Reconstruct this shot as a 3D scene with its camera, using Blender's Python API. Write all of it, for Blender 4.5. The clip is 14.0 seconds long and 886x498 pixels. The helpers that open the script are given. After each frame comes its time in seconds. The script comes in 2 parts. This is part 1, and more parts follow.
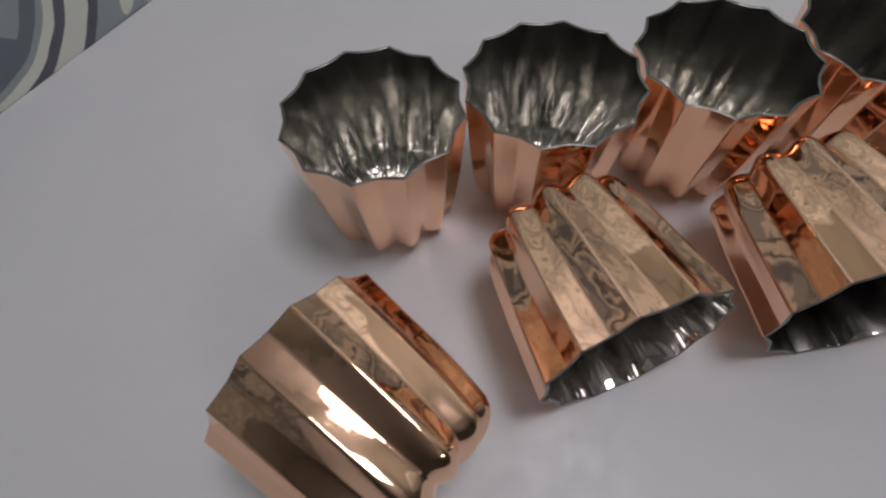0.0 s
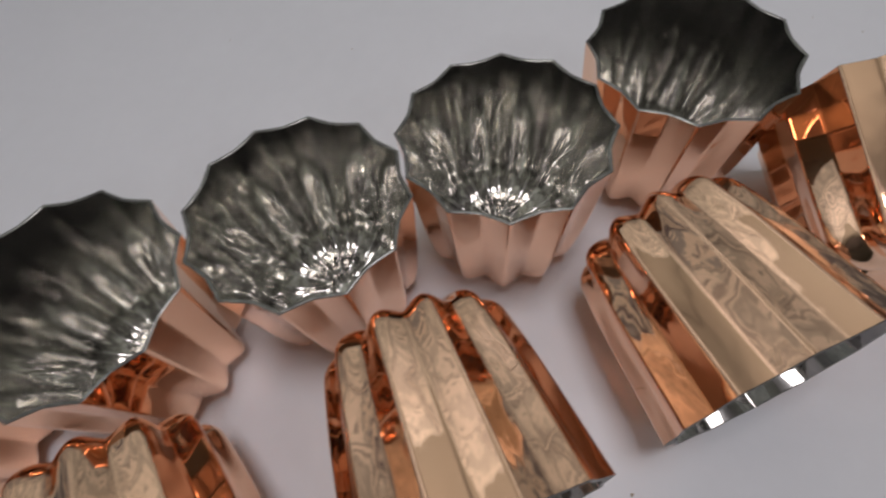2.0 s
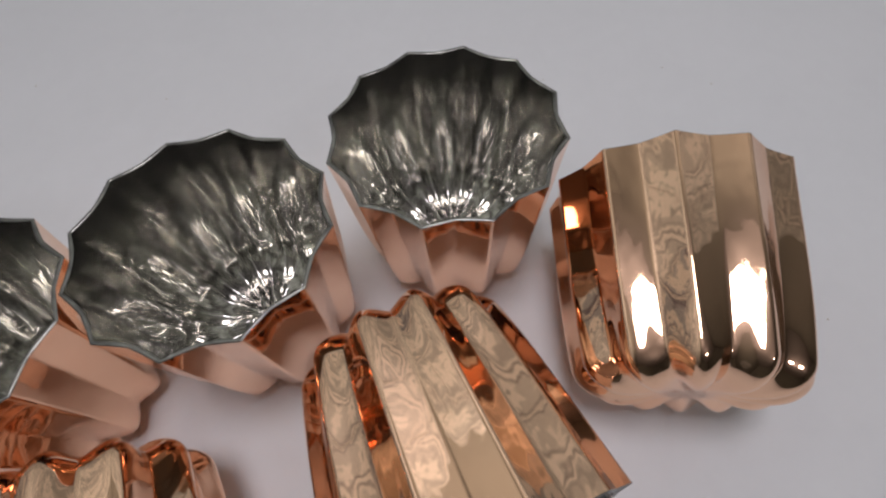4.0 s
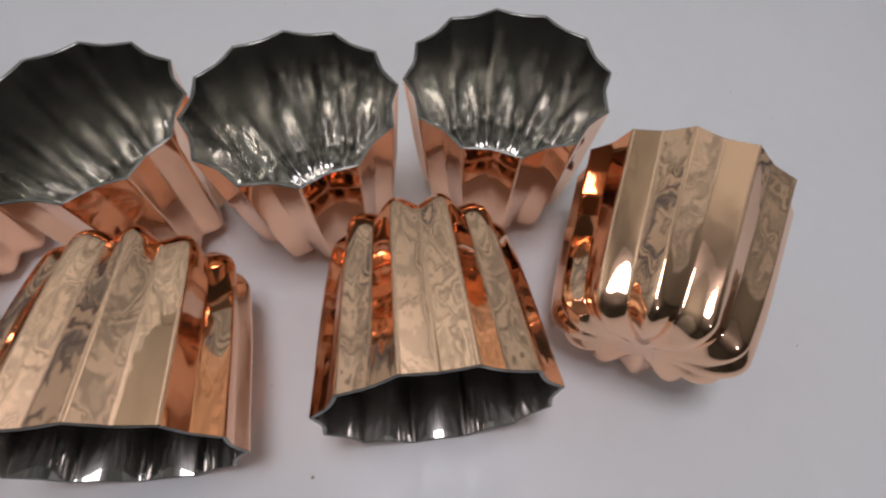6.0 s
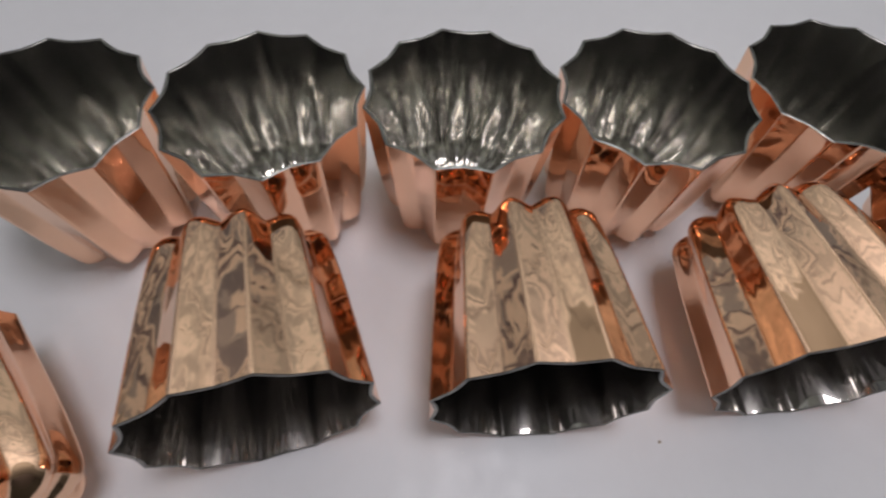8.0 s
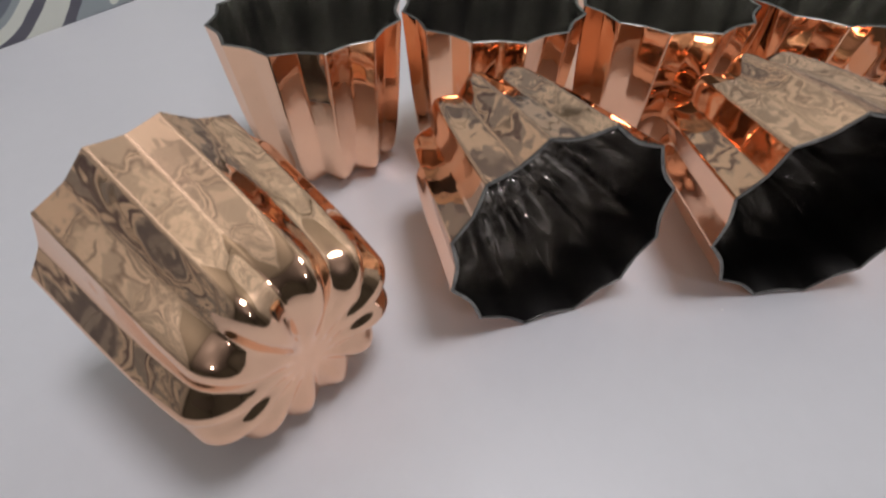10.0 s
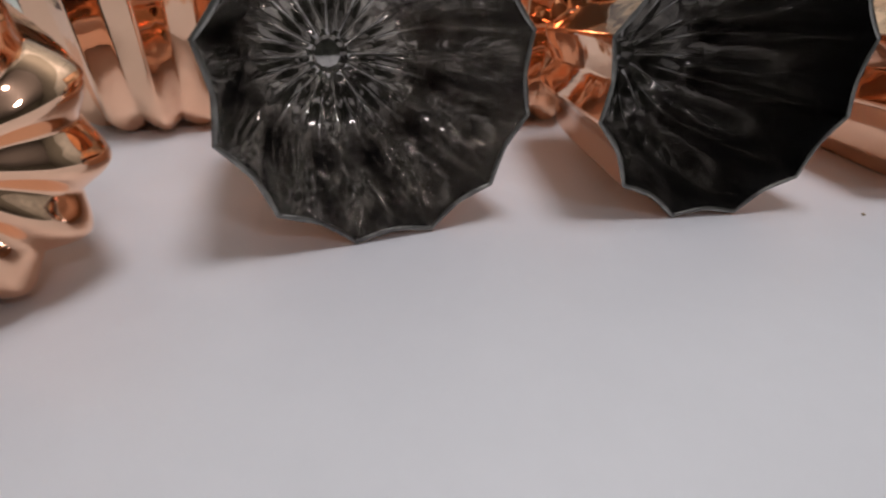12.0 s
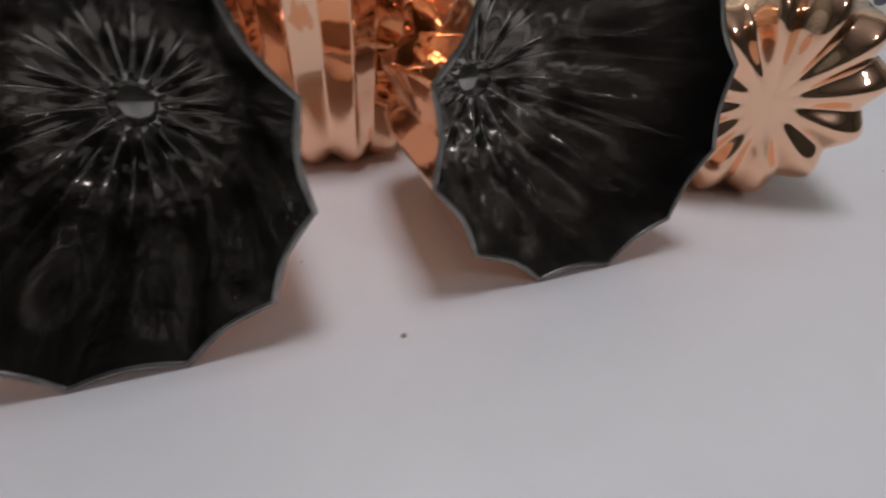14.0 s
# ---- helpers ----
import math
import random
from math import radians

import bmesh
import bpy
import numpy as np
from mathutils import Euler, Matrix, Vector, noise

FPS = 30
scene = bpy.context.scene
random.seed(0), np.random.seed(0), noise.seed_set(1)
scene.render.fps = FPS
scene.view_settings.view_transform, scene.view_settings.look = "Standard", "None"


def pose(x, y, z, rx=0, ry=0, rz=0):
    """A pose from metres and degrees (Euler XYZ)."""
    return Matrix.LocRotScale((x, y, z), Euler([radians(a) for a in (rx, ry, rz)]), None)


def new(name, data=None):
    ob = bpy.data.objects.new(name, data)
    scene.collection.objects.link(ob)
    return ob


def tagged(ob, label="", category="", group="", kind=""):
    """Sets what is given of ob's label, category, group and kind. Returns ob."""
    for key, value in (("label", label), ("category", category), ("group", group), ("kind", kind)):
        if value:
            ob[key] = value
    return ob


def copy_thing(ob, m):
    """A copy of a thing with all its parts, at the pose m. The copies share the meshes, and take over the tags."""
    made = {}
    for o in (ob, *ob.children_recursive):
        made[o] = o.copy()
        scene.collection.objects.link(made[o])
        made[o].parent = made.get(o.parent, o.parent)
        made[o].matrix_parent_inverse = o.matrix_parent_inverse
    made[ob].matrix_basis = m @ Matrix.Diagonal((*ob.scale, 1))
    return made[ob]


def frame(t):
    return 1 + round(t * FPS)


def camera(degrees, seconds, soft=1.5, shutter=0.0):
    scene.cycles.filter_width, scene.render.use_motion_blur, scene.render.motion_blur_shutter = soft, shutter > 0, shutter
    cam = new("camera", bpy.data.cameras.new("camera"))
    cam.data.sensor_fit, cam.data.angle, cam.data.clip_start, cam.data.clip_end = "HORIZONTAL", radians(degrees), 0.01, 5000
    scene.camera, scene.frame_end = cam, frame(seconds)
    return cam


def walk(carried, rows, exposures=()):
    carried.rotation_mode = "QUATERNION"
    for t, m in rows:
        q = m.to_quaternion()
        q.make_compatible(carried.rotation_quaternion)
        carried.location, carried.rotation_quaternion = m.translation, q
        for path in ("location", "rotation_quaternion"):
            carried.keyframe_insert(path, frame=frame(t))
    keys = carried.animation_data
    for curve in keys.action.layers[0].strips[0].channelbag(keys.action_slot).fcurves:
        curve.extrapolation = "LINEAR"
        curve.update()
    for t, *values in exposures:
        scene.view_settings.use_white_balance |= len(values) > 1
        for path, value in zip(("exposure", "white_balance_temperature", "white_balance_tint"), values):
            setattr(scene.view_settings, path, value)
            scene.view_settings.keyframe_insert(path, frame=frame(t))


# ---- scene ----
cam = camera(84.72, 14.0, soft=2.3, shutter=0.25)
PATH = [
    (0.0, -0.11107, -0.10251, 0.15128, 29.533, 2.014, -13.513),
    (0.5, -0.08697, -0.09443, 0.15094, 30.231, 2.688, -15.610),
    (1.0, -0.05958, -0.08828, 0.14580, 30.202, 2.623, -19.844),
    (1.5, -0.02531, -0.08169, 0.14179, 29.895, 4.316, -23.395),
    (2.0, 0.00875, -0.07729, 0.14097, 28.981, 4.448, -26.521),
    (2.5, 0.03448, -0.07549, 0.13600, 30.091, 4.344, -30.073),
    (3.0, 0.05657, -0.07636, 0.13002, 30.322, 4.422, -32.380),
    (5.5, 0.08356, -0.09466, 0.13347, 28.860, -0.300, -14.084),
    (6.0, 0.07448, -0.10324, 0.14016, 28.515, -0.626, -10.689),
    (6.5, 0.05816, -0.10270, 0.14523, 28.691, -1.023, -9.231),
    (7.0, 0.03538, -0.10296, 0.14385, 29.242, -1.192, -9.559),
    (7.5, 0.00573, -0.10061, 0.14373, 29.307, -1.786, -8.191),
    (8.0, -0.02362, -0.10080, 0.14204, 29.881, -2.057, -7.981),
    (8.5, -0.06104, -0.10016, 0.14254, 30.227, -2.439, -7.171),
    (8.7, -0.07280, -0.09959, 0.14699, 31.080, -2.017, -7.496),
    (10.8, -0.10139, -0.16656, 0.07047, 52.159, -1.171, -12.624),
    (11.0, -0.09466, -0.16511, 0.06446, 54.642, -2.451, -13.292),
    (11.5, -0.07502, -0.16289, 0.05766, 56.949, -2.816, -13.677),
    (12.0, -0.07071, -0.15493, 0.04671, 57.746, -2.220, -15.235),
    (12.5, -0.04996, -0.14887, 0.04638, 57.023, -1.520, -17.089),
    (13.0, -0.03373, -0.14627, 0.05064, 56.105, -1.566, -19.290),
    (13.5, -0.00402, -0.14515, 0.05032, 56.795, -1.294, -21.778),
    (14.0, 0.02533, -0.14076, 0.05113, 57.199, -1.493, -24.860),
]
walk(cam, [(t, pose(*p)) for t, *p in PATH], exposures=[(0.0, -0.92), (1.0, -0.87), (2.5, -0.65), (5.5, -0.58), (6.5, -0.58), (8.5, -0.46), (10.8, -0.30), (12.5, -0.27), (14.0, -0.46)])

# ---- light ----
world = bpy.data.worlds.new("room_world")
world.use_nodes = True
world.node_tree.nodes["Background"].inputs[0].default_value = (0.02, 0.02, 0.02, 1)
scene.world = world
scene.cycles.caustics_reflective, scene.cycles.blur_glossy = True, 0.3


LAMP = Vector((0.085, -0.055, 0.80))
# unseen second lamp, assumed from lobe highlights and added to light the mouths
ASSUMED_LAMP = Vector((0.42, -1.25, 1.10))
for place, watts, size in ((LAMP, 14.0, 0.125), (ASSUMED_LAMP, 9.0, 0.08)):
    bulb = bpy.data.lights.new("pendant_bulb_light", "POINT")
    bulb.energy, bulb.shadow_soft_size, bulb.color = watts, size, (0.99, 0.955, 1.01)
    new("pendant_bulb_light", bulb).location = place


# ---- materials ----
class Nodes:
    """Short hand for a node tree."""

    def __init__(self, name):
        self.mat = bpy.data.materials.new(name)
        self.mat.use_nodes = True
        self.tree = self.mat.node_tree
        self.bsdf = self.tree.nodes["Principled BSDF"]

    def add(self, kind, **values):
        n = self.tree.nodes.new(kind)
        for key, value in values.items():
            if isinstance(value, bpy.types.NodeSocket):
                self.tree.links.new(value, n.inputs[key.replace("_", " ")])
            else:
                n.inputs[key.replace("_", " ")].default_value = value
        return n

    def math(self, op, a, b=0.0, clamp=False):
        n = self.tree.nodes.new("ShaderNodeMath")
        n.operation, n.use_clamp = op, clamp
        for i, value in enumerate((a, b)):
            if isinstance(value, bpy.types.NodeSocket):
                self.tree.links.new(value, n.inputs[i])
            else:
                n.inputs[i].default_value = value
        return n.outputs[0]

    def mix(self, fac, a, b):
        n = self.tree.nodes.new("ShaderNodeMix")
        n.data_type = "RGBA"
        for i, value in ((0, fac), (6, a), (7, b)):
            if isinstance(value, bpy.types.NodeSocket):
                self.tree.links.new(value, n.inputs[i])
            else:
                n.inputs[i].default_value = value
        return n.outputs[2]

    def ramp(self, fac, stops):
        n = self.tree.nodes.new("ShaderNodeValToRGB")
        el = n.color_ramp.elements
        while len(el) < len(stops):
            el.new(0.5)
        for e, (p, c) in zip(el, stops):
            e.position, e.color = p, c
        self.tree.links.new(fac, n.inputs[0])
        return n.outputs[0]

    def noise(self, scale, detail=3.0, rough=0.5, vector=None):
        n = self.add("ShaderNodeTexNoise", Scale=scale, Detail=detail, Roughness=rough)
        if vector is not None:
            self.tree.links.new(vector, n.inputs["Vector"])
        return n.outputs["Fac"]

    def coords(self, shift=False):
        """Object coordinates, shifted by the object's own random number."""
        tc = self.tree.nodes.new("ShaderNodeTexCoord").outputs["Object"]
        if not shift:
            return tc
        rnd = self.tree.nodes.new("ShaderNodeObjectInfo").outputs["Random"]
        add = self.tree.nodes.new("ShaderNodeVectorMath")
        add.operation = "ADD"
        self.tree.links.new(tc, add.inputs[0])
        self.tree.links.new(rnd, add.inputs[1])
        return add.outputs[0]

    def set(self, key, value):
        if isinstance(value, bpy.types.NodeSocket):
            self.tree.links.new(value, self.bsdf.inputs[key])
        else:
            self.bsdf.inputs[key].default_value = value

    def doubled(self, normal, colour, share, rough):
        """Lays a second, rougher metal lobe over the first, in the given share. Returns the material."""
        lobe = self.add("ShaderNodeBsdfPrincipled", Base_Color=colour, Metallic=1.0, Roughness=rough, Normal=normal)
        blend = self.tree.nodes.new("ShaderNodeMixShader")
        if isinstance(share, bpy.types.NodeSocket):
            self.tree.links.new(share, blend.inputs[0])
        else:
            blend.inputs[0].default_value = share
        self.tree.links.new(self.bsdf.outputs[0], blend.inputs[1])
        self.tree.links.new(lobe.outputs[0], blend.inputs[2])
        self.tree.links.new(blend.outputs[0], self.tree.nodes["Material Output"].inputs[0])
        return self.mat

    def bump(self, height, strength, distance, normal=None):
        n = self.add("ShaderNodeBump", Strength=strength, Distance=distance, Height=height)
        if normal is not None:
            self.tree.links.new(normal, n.inputs["Normal"])
        return n.outputs["Normal"]


def copper_material():
    k = Nodes("polished_copper")
    v = k.coords(True)
    cloud = k.noise(60, 3, 0.55, v)
    k.set("Base Color", k.mix(cloud, (0.97, 0.645, 0.455, 1), (0.94, 0.565, 0.37, 1)))
    k.set("Metallic", 1.0)
    fine = k.noise(420, 4, 0.6, v)
    k.set("Roughness", k.ramp(fine, [(0.3, (0.025,) * 3 + (1,)), (0.75, (0.06,) * 3 + (1,))]))
    squeeze = k.tree.nodes.new("ShaderNodeMapping")
    squeeze.inputs["Scale"].default_value = (1.1, 1.1, 0.65)
    k.tree.links.new(v, squeeze.inputs["Vector"])
    dents = k.noise(155, 1.5, 0.5, squeeze.outputs["Vector"])
    n1 = k.bump(dents, 0.14, 0.0010)
    n2 = k.bump(fine, 0.015, 0.0002, n1)
    k.set("Normal", n2)
    # the polish leaves a thin haze over the mirror
    return k.doubled(n2, (0.95, 0.61, 0.42, 1), k.ramp(cloud, [(0.35, (0.05,) * 3 + (1,)), (0.7, (0.18,) * 3 + (1,))]), 0.24)


def tin_material(name, tone, rough, waves, beads, satin, metal=0.97):
    """Hand-wiped tin: gloss, smears and beads of metal differ from piece to piece; colour streaks paint in
    reflections.
    """
    k = Nodes(name)
    v = k.coords(True)
    stretch = k.tree.nodes.new("ShaderNodeMapping")
    stretch.inputs["Scale"].default_value = (1.0, 1.0, 0.10)
    k.tree.links.new(v, stretch.inputs["Vector"])
    drawn = stretch.outputs["Vector"]
    # drawn-out colour streaks imitate the light and dark reflections along the flutes
    cloud = k.noise(260, 4, 0.6, drawn)
    stain = k.noise(55, 2, 0.5, v)
    both = k.math("ADD", k.math("MULTIPLY", cloud, 0.6), k.math("MULTIPLY", stain, 0.4))
    # tone and the darker hi put the shade of the lying mouths into the colour
    hi, lo = ((0.70, 0.685, 0.63) if metal < 0.98 else (0.63, 0.60, 0.56)), (0.29, 0.275, 0.27)
    tin = k.ramp(both, [(0.36, tuple(c * tone for c in lo) + (1,)), (0.62, tuple(c * tone for c in hi) + (1,))])
    k.set("Base Color", tin)
    k.set("Metallic", metal)
    k.set("Specular IOR Level", 0.2)
    k.set("Roughness", k.math("MULTIPLY", k.math("ADD", k.math("MULTIPLY", stain, 1.2), 0.4), rough))
    n1 = k.bump(k.noise(330, 1.0, 0.4, drawn), waves, 0.0012)
    drops = k.ramp(k.noise(130, 0, 0.5, v), [(0.42, (0, 0, 0, 1)), (0.80, (1, 1, 1, 1))])
    n2 = k.bump(drops, beads, 0.0006, n1)
    k.set("Normal", n2)
    return k.doubled(n2, tin, satin, 0.26)


def plain_material(name, colour, rough, scale, spread=0.06, bump=0.05):
    k = Nodes(name)
    v = k.coords()
    a = k.noise(scale, 4, 0.6, v)
    b = k.noise(scale * 14, 3, 0.6, v)
    both = k.math("ADD", k.math("MULTIPLY", a, 0.6), k.math("MULTIPLY", b, 0.4))
    lo = tuple(c * (1 - spread) for c in colour) + (1,)
    hi = tuple(min(1, c * (1 + spread)) for c in colour) + (1,)
    k.set("Base Color", k.ramp(both, [(0.3, lo), (0.7, hi)]))
    k.set("Roughness", k.ramp(b, [(0.3, (rough * 0.85,) * 3 + (1,)), (0.7, (min(1, rough * 1.15),) * 3 + (1,))]))
    k.set("Normal", k.bump(b, bump, 0.0005))
    return k.mat


def tile_material(name, cream, grey, blue, navy):
    """Printed half medallion with fans in the corners and a dark frame; u runs away from the medallion."""
    k = Nodes(name)
    uv = k.tree.nodes.new("ShaderNodeTexCoord").outputs["UV"]
    sep = k.tree.nodes.new("ShaderNodeSeparateXYZ")
    k.tree.links.new(uv, sep.inputs[0])
    x, y = sep.outputs[0], k.math("SUBTRACT", sep.outputs[1], 0.535)
    wob = k.noise(60, 2, 0.5, k.coords())
    wob = k.math("MULTIPLY", k.math("SUBTRACT", wob, 0.5), 0.02)
    high = k.math("ABSOLUTE", y)

    def radius(a, b):
        return k.math("ADD", k.math("SQRT", k.math("ADD", k.math("MULTIPLY", a, a), k.math("MULTIPLY", b, b))), wob)

    def band(d, a, b):
        return k.math("MULTIPLY", k.math("GREATER_THAN", d, a), k.math("LESS_THAN", d, b))

    r = radius(x, y)
    ang = k.math("ARCTAN2", y, x)
    fx, fy = k.math("SUBTRACT", x, 0.73), k.math("SUBTRACT", high, 0.29)
    rf = radius(fx, fy)
    angf = k.math("ARCTAN2", fy, fx)
    edge = k.math("ADD", k.math("MINIMUM", k.math("SUBTRACT", 1.0, x), k.math("SUBTRACT", 0.53, high)), wob)
    col = grey
    petals = k.math("LESS_THAN", rf, k.math("ADD", 0.165, k.math("MULTIPLY", k.math("SINE", k.math("MULTIPLY", angf, 9.0)), 0.05)))
    col = k.mix(petals, col, cream)
    col = k.mix(band(rf, -1.0, 0.035), col, navy)
    col = k.mix(band(r, -1.0, 0.634), col, navy)
    col = k.mix(band(r, -1.0, 0.597), col, cream)
    col = k.mix(band(r, -1.0, 0.520), col, navy)
    col = k.mix(band(r, -1.0, 0.482), col, cream)
    col = k.mix(band(r, -1.0, 0.446), col, grey)
    col = k.mix(band(r, -1.0, 0.424), col, blue)
    leaves = k.math("GREATER_THAN", k.math("COSINE", k.math("MULTIPLY", ang, 8.0)), k.math("SUBTRACT", k.math("MULTIPLY", r, 5.2), 1.9))
    col = k.mix(k.math("MULTIPLY", leaves, band(r, 0.09, 0.38)), col, grey)
    col = k.mix(k.math("MULTIPLY", leaves, band(r, 0.09, 0.27)), col, cream)
    col = k.mix(band(r, -1.0, 0.07), col, cream)
    col = k.mix(band(edge, -1.0, 0.062), col, navy)
    col = k.mix(band(edge, -1.0, 0.026), col, cream)
    worn = k.noise(25, 5, 0.65, k.coords())
    k.set("Base Color", k.mix(k.math("MULTIPLY", worn, 0.25), col, (0.34, 0.35, 0.35, 1)))
    k.set("Roughness", 0.38)
    k.set("Normal", k.bump(worn, 0.05, 0.001))
    return k.mat


COPPER = copper_material()
TIN = tin_material("bright_wiped_tin", 1.12, 0.045, 0.003, 0.012, 0.26)
BEADED_TIN = tin_material("beaded_bright_tin", 1.12, 0.035, 0.004, 0.010, 0.24)
# same tin with the shade inside the lying mouths painted into its colour
SHADED_TIN = tin_material("shaded_tin", 0.90, 0.05, 0.004, 0.025, 0.30, 0.985)
SHADED_BEADED_TIN = tin_material("shaded_beaded_tin", 1.08, 0.035, 0.014, 0.06, 0.14, 0.985)
SHADED_SATIN_TIN = tin_material("shaded_satin_tin", 0.70, 0.05, 0.004, 0.025, 0.26, 0.985)
RIM_TIN = tin_material("dull_tinned_edge", 0.48, 0.45, 0.1, 0.05, 0.5)
TABLE = plain_material("white_laminate", (0.712, 0.71, 0.732), 0.42, 9, 0.03, 0.02)
PAINT = plain_material("green_grey_wall_paint", (0.25, 0.26, 0.22), 0.8, 3, 0.08)
CEILING = plain_material("dull_cream_ceiling", (0.42, 0.41, 0.40), 0.9, 2, 0.04)
FLOOR = plain_material("grey_floor", (0.34, 0.31, 0.27), 0.6, 2, 0.15)
GROUT = plain_material("grey_grout", (0.28, 0.28, 0.27), 0.9, 40, 0.1)
TILE = tile_material("patterned_cement_tile", (0.79, 0.81, 0.72, 1), (0.33, 0.38, 0.395, 1), (0.135, 0.16, 0.195, 1), (0.09, 0.086, 0.115, 1))
# same print in lighter colours, added to brighten what the copper reflects
PALE_TILE = tile_material("lightened_cement_tile", (0.78, 0.83, 0.76, 1), (0.52, 0.57, 0.53, 1), (0.37, 0.41, 0.38, 1), (0.25, 0.265, 0.25, 1))
CRUMB = plain_material("brown_crumb", (0.38, 0.30, 0.20), 0.8, 900, 0.3)
SALT = plain_material("pale_crumb", (0.88, 0.88, 0.86), 0.6, 900, 0.05)
METAL = plain_material("white_enamel", (0.7, 0.7, 0.68), 0.4, 20, 0.03)


# ---- mesh helpers ----
def part(name, mesh, material, parent=None, label="", m=None):
    """Links a bmesh or a mesh as one object under a thing or a part."""
    if isinstance(mesh, bmesh.types.BMesh):
        data = bpy.data.meshes.new(name)
        mesh.to_mesh(data)
        mesh.free()
    else:
        data = mesh
    if not data.materials:
        data.materials.append(material)
    ob = new(name, data)
    ob.parent = parent
    if m is not None:
        ob.matrix_basis = m
    return tagged(ob, label=label)


def box(size, centre=(0, 0, 0), bevel=0.0):
    bm = bmesh.new()
    bmesh.ops.create_cube(bm, size=1.0, matrix=Matrix.Translation(centre) @ Matrix.Diagonal((*size, 1)))
    if bevel:
        bmesh.ops.bevel(bm, geom=bm.edges[:], offset=bevel, segments=3, profile=0.5, affect="EDGES")
    return bm


def turned(points, steps=20):
    """A body turned round the z axis from (radius, height) points."""
    bm = bmesh.new()
    rings = [[bm.verts.new((r * math.cos(2 * math.pi * i / steps), r * math.sin(2 * math.pi * i / steps), z)) for i in range(steps)] for r, z in points]
    for a, b in zip(rings, rings[1:]):
        for i in range(steps):
            bm.faces.new((a[i], a[(i + 1) % steps], b[(i + 1) % steps], b[i])).smooth = True
    bm.faces.new(rings[0][::-1])
    bm.faces.new(rings[-1])
    return bm


def structure(name, bm, material, m, label=""):
    ob = part(name, bm, material, None, label, m)
    return tagged(ob, kind="structure")


# ---- fluted moulds ----
RIM, FOOT, TALL = 0.02821, 0.02303, 0.0480
LOBES, STEPS = 12, 24
WALL_T = 0.0008
DISC, HOLLOW = 0.0036, 0.0016       # the flat disc in the middle of the base sits back between the lobes


def generatrix(foot, rim, across, up, rise, inset):
    """Points (radius, height) from the centre of the base over the rounded shoulder up to the rim."""
    lean = math.atan2(rim - foot, TALL)
    cx = foot + math.tan(lean) * up - across
    pts = []
    for i in range(13):
        rho = cx * i / 12
        e = min(1.0, max(0.0, (rho - DISC) / (cx - DISC)))
        pts.append((rho, HOLLOW + (rise - HOLLOW) * e * e * (3 - 2 * e)))
    for i in range(1, 15):
        a = (math.pi / 2 - 0.5 * lean - 0.08) * i / 14
        pts.append((cx + across * math.sin(a), rise + up - up * math.cos(a)))
    r1, z1 = pts[-1]
    for i in range(1, 17):
        f = i / 16
        pts.append((r1 + (rim - r1) * f + 0.0034 * f * (1 - f) ** 2, z1 + (TALL - z1) * f))
    if inset:
        out = []
        for i, (r, z) in enumerate(pts):
            a, b = pts[max(i - 1, 0)], pts[min(i + 1, len(pts) - 1)]
            dx, dz = b[0] - a[0], b[1] - a[1]
            d = math.hypot(dx, dz)
            out.append((max(r - inset * dz / d, 0.0), z + inset * dx / d))
        out[-1] = (pts[-1][0] - inset, TALL)
        pts = out
    return pts


def flute(u, h, start, span, bow):
    """0 on a ridge, 1 in the valley; u runs from ridge to ridge, h from base to rim; creases grow over span from start."""
    v = min(u, 1 - u)
    chord = math.cos(radians(15)) / math.cos(radians((v - 0.5) * 30))
    r = chord - 0.042 * ((2 - 2 * bow) * v + bow * (1 - (1 - 2 * v) ** 2))
    sharp = (1 - r) / (1 - (math.cos(radians(15)) - 0.042))
    soft = 0.5 * (2 * v) ** 1.4 + 0.25 * (1 - math.cos(2 * math.pi * v))
    w = min(1.0, max(0.0, (h - start) / span))
    return soft + (sharp - soft) * w


def fluted_surface(inset):
    if inset:
        ridge = generatrix(FOOT, RIM, 0.0135, 0.0110, 0.0, inset)
        valley = generatrix(FOOT * 0.85, RIM * 0.924, 0.0105, 0.0090, 0.0024, inset)
        start, span, bow = 0.0, 0.12, 1.0
    else:
        ridge = generatrix(FOOT, RIM, 0.0092, 0.0070, 0.0, inset)
        valley = generatrix(FOOT * 0.885, RIM * 0.924, 0.0074, 0.0060, 0.0021, inset)
        start, span, bow = 0.06, 0.36, 0.3
    n = LOBES * STEPS
    verts, faces = [(0, 0, (ridge[0][1] + valley[0][1]) / 2)], []
    for i in range(1, len(ridge)):
        for j in range(n):
            q = flute((j % STEPS) / STEPS, ridge[i][1] / TALL, start, span, bow)
            r = ridge[i][0] + (valley[i][0] - ridge[i][0]) * q
            z = ridge[i][1] + (valley[i][1] - ridge[i][1]) * q
            a = 2 * math.pi * j / n
            verts.append((r * math.cos(a), r * math.sin(a), z))
    for j in range(n):
        faces.append((0, 1 + (j + 1) % n, 1 + j))
    for i in range(len(ridge) - 2):
        for j in range(n):
            a, b = 1 + i * n + j, 1 + i * n + (j + 1) % n
            faces.append((a, b, b + n, a + n))
    return verts, faces, n


def smooth_mesh(name, verts, faces, flip=False):
    mesh = bpy.data.meshes.new(name)
    mesh.from_pydata(verts, [], [f[::-1] for f in faces] if flip else faces)
    mesh.polygons.foreach_set("use_smooth", [True] * len(mesh.polygons))
    mesh.update()
    return mesh


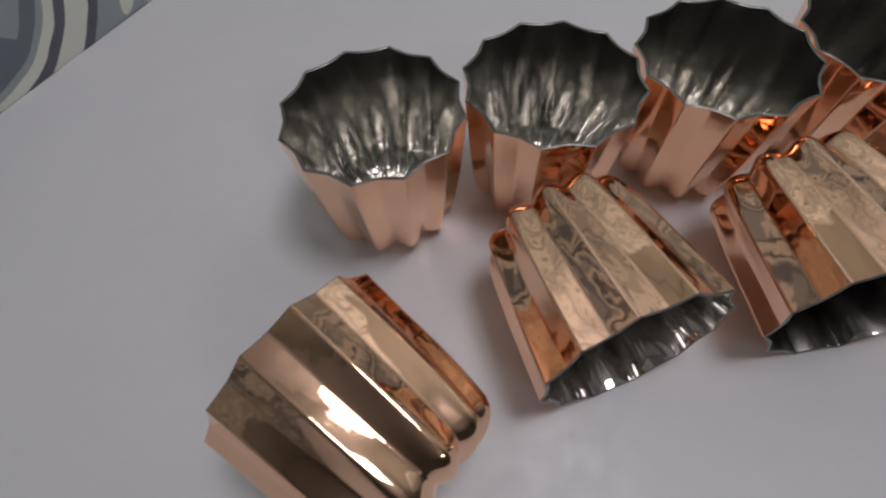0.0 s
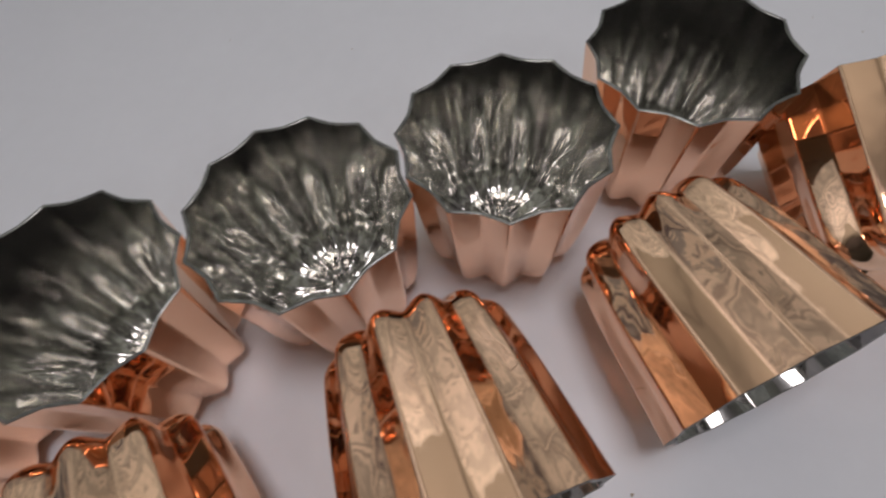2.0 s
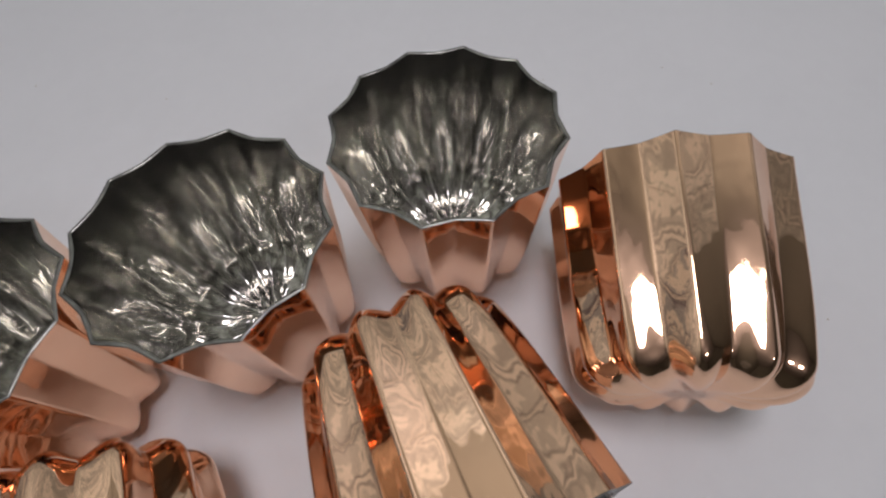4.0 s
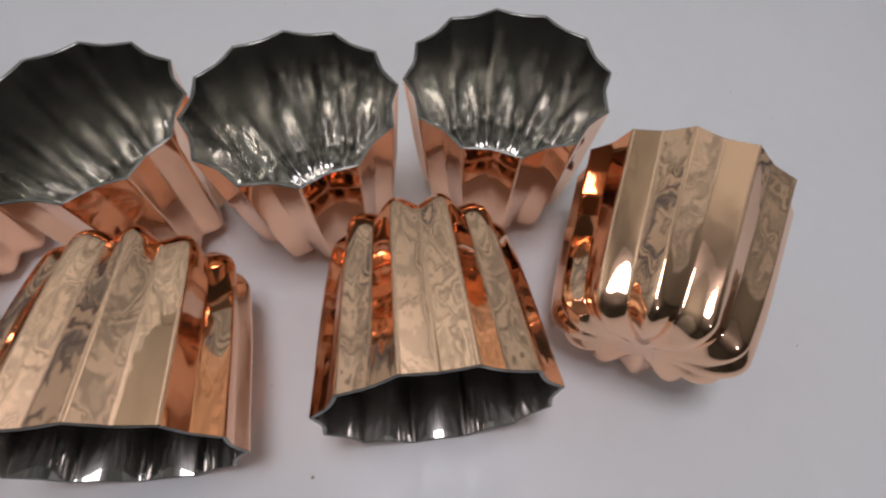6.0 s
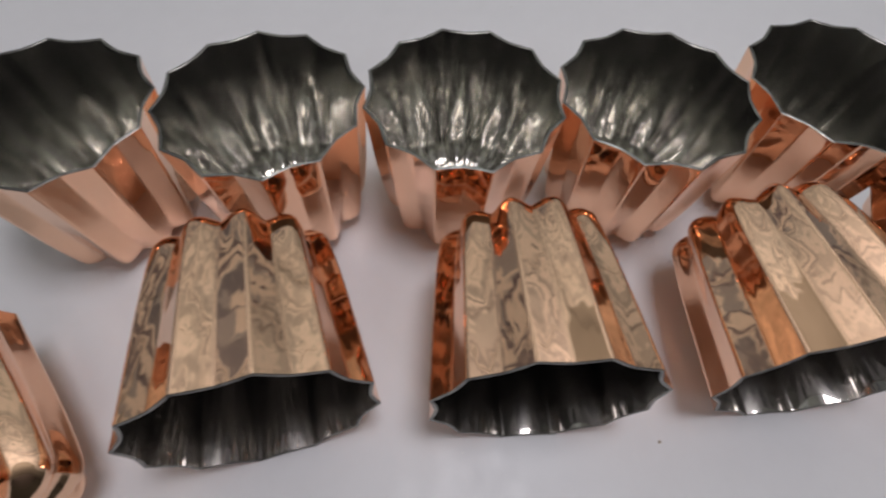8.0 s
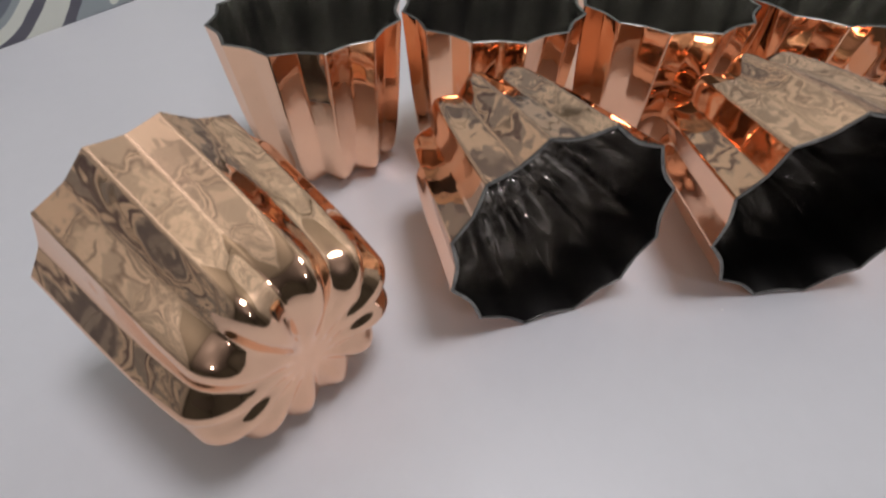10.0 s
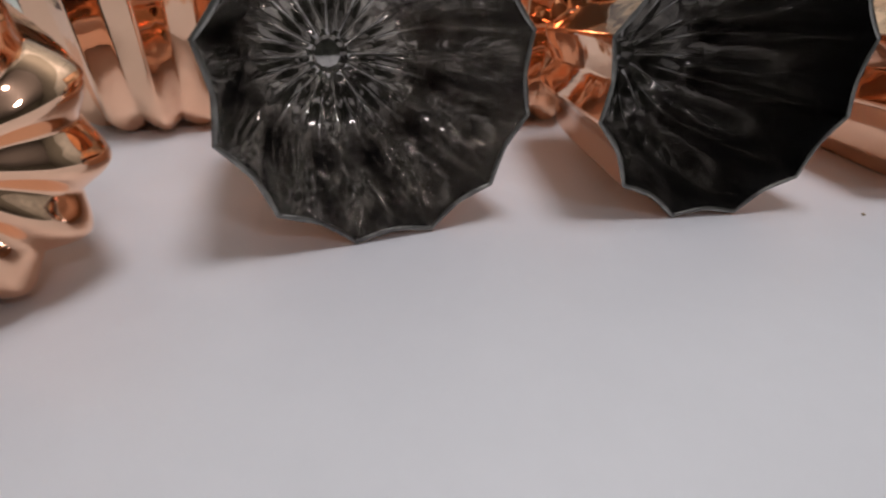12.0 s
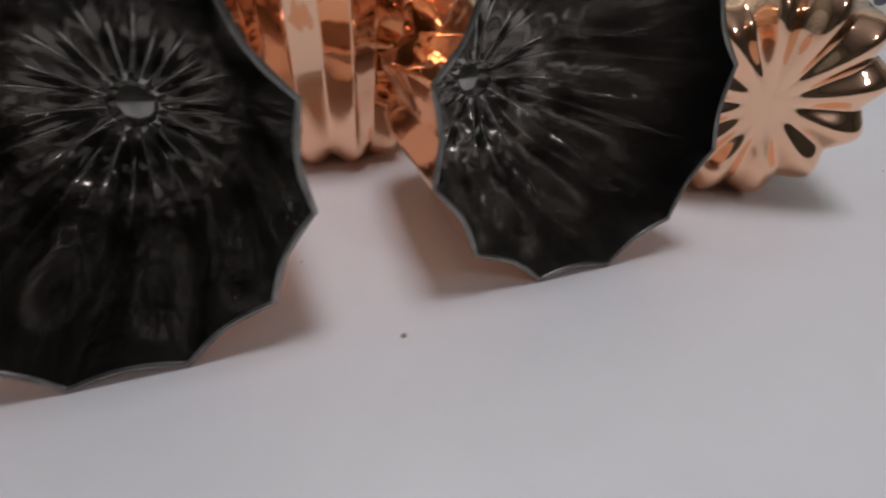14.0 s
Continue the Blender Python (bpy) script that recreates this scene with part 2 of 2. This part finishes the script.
def fluted_mould():
    thing = new("fluted_mould")
    verts, faces, n = fluted_surface(0.0)
    part("copper_shell", smooth_mesh("copper_shell", verts, faces), COPPER, thing, "polished copper outer shell")
    outer = verts[-n:]
    verts, faces, n = fluted_surface(WALL_T)
    part("tin_lining", smooth_mesh("tin_lining", verts, faces, True), TIN, thing, "grey wiped tin lining")
    inner = verts[-n:]
    part("base_boss", turned([(0.0047, 0.0020), (0.0043, 0.0024), (0.0034, 0.0027), (0.0020, 0.0029), (0.0003, 0.00295)], 28), TIN, thing, "round raised boss inside the base")
    # the cut edge of the sheet, slightly rounded
    ring = []
    for f, up in ((0.0, 0.0), (0.2, 0.00022), (0.8, 0.00022), (1.0, 0.0)):
        ring += [(a[0] + (b[0] - a[0]) * f, a[1] + (b[1] - a[1]) * f, TALL + up) for a, b in zip(outer, inner)]
    faces = [(i * n + j, i * n + (j + 1) % n, (i + 1) * n + (j + 1) % n, (i + 1) * n + j) for i in range(3) for j in range(n)]
    part("rim_edge", smooth_mesh("rim_edge", ring, faces), RIM_TIN, thing, "thin tinned rim edge")
    return thing


def standing(x, y, turn):
    return pose(x, y, 0.0002, 0, 0, turn)


def lying(x, y, heading, roll):
    """Lies on two ridges; x, y is the rim's centre, heading the way its mouth faces."""
    lean = math.atan2((RIM - FOOT) * math.cos(radians(15)), TALL) - radians(0.9)   # the ridges are slightly bowed
    h = radians(heading)
    d = Vector((math.cos(h) * math.cos(lean), math.sin(h) * math.cos(lean), math.sin(lean)))
    s = Vector((-math.sin(h), math.cos(h), 0))
    u = d.cross(s)
    mouth = Vector((x, y, RIM * math.cos(radians(15)) * math.cos(lean) + 0.0002))
    m = Matrix((-u, s, d)).transposed().to_4x4()
    return Matrix.Translation(mouth - d * TALL) @ m @ pose(0, 0, 0, 0, 0, 15 + roll)


def lined(thing, tin):
    """Gives one mould its own lining."""
    for ob in thing.children:
        if ob.name.startswith(("tin_lining", "base_boss")):
            ob.material_slots[0].link = "OBJECT"
            ob.material_slots[0].material = tin


first = fluted_mould()
tagged(first, "polished copper fluted cake mould standing upright on its base", "cake mould", "upright copper moulds")
first.matrix_basis = standing(-0.1102, 0.0061, 9.2)
for x, y, turn, tin in ((-0.0549, 0.0037, 3.7, TIN), (0.0, 0.0, 5.1, BEADED_TIN), (0.0542, -0.0050, 2.3, BEADED_TIN), (0.1116, -0.0057, 22.3, BEADED_TIN)):
    lined(copy_thing(first, standing(x, y, turn)), tin)
for x, y, heading, roll, tin in ((-0.0577, -0.0760, -82.4, 0.3, SHADED_BEADED_TIN), (0.0077, -0.0802, -95.0, 0.3, SHADED_SATIN_TIN), (0.0786, -0.0837, -93.7, -0.2, SHADED_TIN)):
    ob = copy_thing(first, lying(x, y, heading, roll))
    lined(ob, tin)
    tagged(ob, "copper fluted cake mould lying on its side, shade-darkened tin mouth forward", "cake mould", "copper moulds lying mouth forward")
for x, y, heading, roll in ((-0.1425, -0.0566, 126.9, -2.3), (0.1549, -0.0389, 57.4, 1.2)):
    ob = copy_thing(first, lying(x, y, heading, roll) @ Matrix.Diagonal((1, 1, 1.024, 1)))
    tagged(ob, "copper fluted cake mould lying on its side, petalled base forward", "cake mould", "copper moulds lying base forward")

# ---- table and room ----
EDGE = Vector((-0.25, 0.1205, 0))
ALONG = radians(47.0)
WALL_M = Matrix.Translation(EDGE) @ Matrix.Rotation(ALONG, 4, "Z")   # x along the wall, y into it, z up
CORNER = 0.45                                                        # where the second tiled wall stands

table = new("table")
tagged(table, "white laminate table top in the corner of two tiled walls", "table")
table.matrix_basis = WALL_M
part("tabletop", box((1.9, 0.95, 0.03), (CORNER - 0.950, -0.4742, -0.015), 0.0004), TABLE, table)
for x in (CORNER - 1.86, CORNER - 0.06):
    for y in (-0.06, -0.89):
        part("leg", box((0.05, 0.05, 0.715), (x, y, -0.3885), 0.004), METAL, table)

FLOOR_Z, TOP_Z = -0.746, 1.55
H, MID = TOP_Z - FLOOR_Z, (TOP_Z + FLOOR_Z) / 2
WEST, SOUTH = -2.6, -3.6
DX, DY = CORNER - WEST, -SOUTH
structure("floor", box((DX + 0.3, DY + 0.3, 0.05), ((CORNER + WEST) / 2, SOUTH / 2, FLOOR_Z - 0.025)), FLOOR, WALL_M, "grey floor")
structure("ceiling", box((DX + 0.3, DY + 0.3, 0.05), ((CORNER + WEST) / 2, SOUTH / 2, TOP_Z + 0.025)), CEILING, WALL_M, "dull cream ceiling")
structure("wall_north", box((DX + 0.2, 0.1, H), ((CORNER + WEST) / 2, 0.062, MID)), PAINT, WALL_M, "painted wall behind the tiles")
structure("wall_south", box((DX + 0.2, 0.1, H), ((CORNER + WEST) / 2, SOUTH - 0.05, MID)), PAINT, WALL_M, "dull green-grey painted wall")
structure("wall_west", box((0.1, DY, H), (WEST - 0.05, SOUTH / 2 + 0.005, MID)), PAINT, WALL_M, "dull green-grey painted wall")
structure("wall_east", box((0.1, DY, H), (CORNER + 0.062, SOUTH / 2 + 0.005, MID)), PAINT, WALL_M, "painted wall behind the tiles")

# ---- lamp ----
def pendant_lamp(place, size):
    thing = new("pendant_lamp")
    tagged(thing, "white globe bulb hanging from the ceiling on a cord", "lamp", "pendant lamps")
    thing.matrix_basis = Matrix.Translation(place)
    drop = TOP_Z - place.z
    part("socket", turned([(0.030, size), (0.034, size + 0.004), (0.034, size + 0.020), (0.014, size + 0.034), (0.006, size + 0.044)]), METAL, thing)
    part("cord", turned([(0.003, size + 0.044), (0.003, drop - 0.02)], 8), METAL, thing)
    part("canopy", turned([(0.006, drop - 0.024), (0.045, drop - 0.018), (0.05, drop - 0.001)]), METAL, thing)


pendant_lamp(LAMP, 0.127)
# fixture added for the assumed second lamp
pendant_lamp(ASSUMED_LAMP, 0.082)

# ---- crumbs ----
def crumb(x, y, size, seed, material=CRUMB, label="tiny dark crumb on the white table"):
    bm = bmesh.new()
    bmesh.ops.create_icosphere(bm, subdivisions=2, radius=size)
    rnd = random.Random(seed)
    for v in bm.verts:
        v.co *= rnd.uniform(0.7, 1.2)
        v.co.z *= 0.6
    ob = part("crumb", bm, material, None, label, pose(x, y, size * 0.45))
    tagged(ob, category="crumb", group="crumbs on the table")


crumb(0.0441, -0.0892, 0.00045, 1)
crumb(0.1750, 0.0390, 0.00025, 2)
crumb(0.1880, -0.0800, 0.00022, 3)
crumb(0.0340, -0.0634, 0.00020, 4)
crumb(0.0436, 0.1070, 0.00025, 5)
crumb(0.2262, 0.0050, 0.00025, 6)
crumb(-0.0031, 0.1435, 0.00025, 8)
crumb(0.2170, 0.0212, 0.00025, 9)
crumb(-0.0107, -0.0847, 0.00022, 10, SALT, "tiny pale crumb on the white table")

# ---- wall tiles, each a piece ----
SIDE, ROWS, LOW = 0.127, 5, -0.0085


def tile_mesh(flip, print_on_it):
    bm = box((SIDE - 0.0014, 0.008, SIDE - 0.0014), (0, 0, 0), 0.0007)
    uv = bm.loops.layers.uv.new("UVMap")
    for f in bm.faces:
        for l in f.loops:
            u = l.vert.co.x / SIDE + 0.5
            l[uv].uv = (1 - u if flip else u, l.vert.co.z / SIDE + 0.5)
    data = bpy.data.meshes.new("tile")
    bm.to_mesh(data)
    bm.free()
    data.materials.append(print_on_it)
    return data


TILE_PAIRS = [(tile_mesh(True, TILE), tile_mesh(False, TILE)), (tile_mesh(True, PALE_TILE), tile_mesh(False, PALE_TILE))]
EAST_M = WALL_M @ pose(CORNER, 0, 0, 0, 0, -90)                       # x runs from the corner towards the room
for m, x0, x1, count, name in ((WALL_M, 0.4782 - SIDE * 15, CORNER - 0.001, 15, "splashback_north"), (EAST_M, 0.010, 0.010 + SIDE * 8, 8, "splashback_east")):
    backing = structure(name, box((x1 - x0, 0.004, SIDE * ROWS), ((x0 + x1) / 2, 0.0095, LOW + SIDE * ROWS / 2)), GROUT, m, "splashback of patterned blue, grey and lightened cement tiles")
    for i in range(count):
        for j in range(ROWS):
            part("tile", TILE_PAIRS[1 if j > (0 if m is EAST_M else 1) else 0][i % 2], TILE, backing, "", pose(x0 + (i + 0.5) * SIDE, 0.0050, LOW + (j + 0.5) * SIDE))
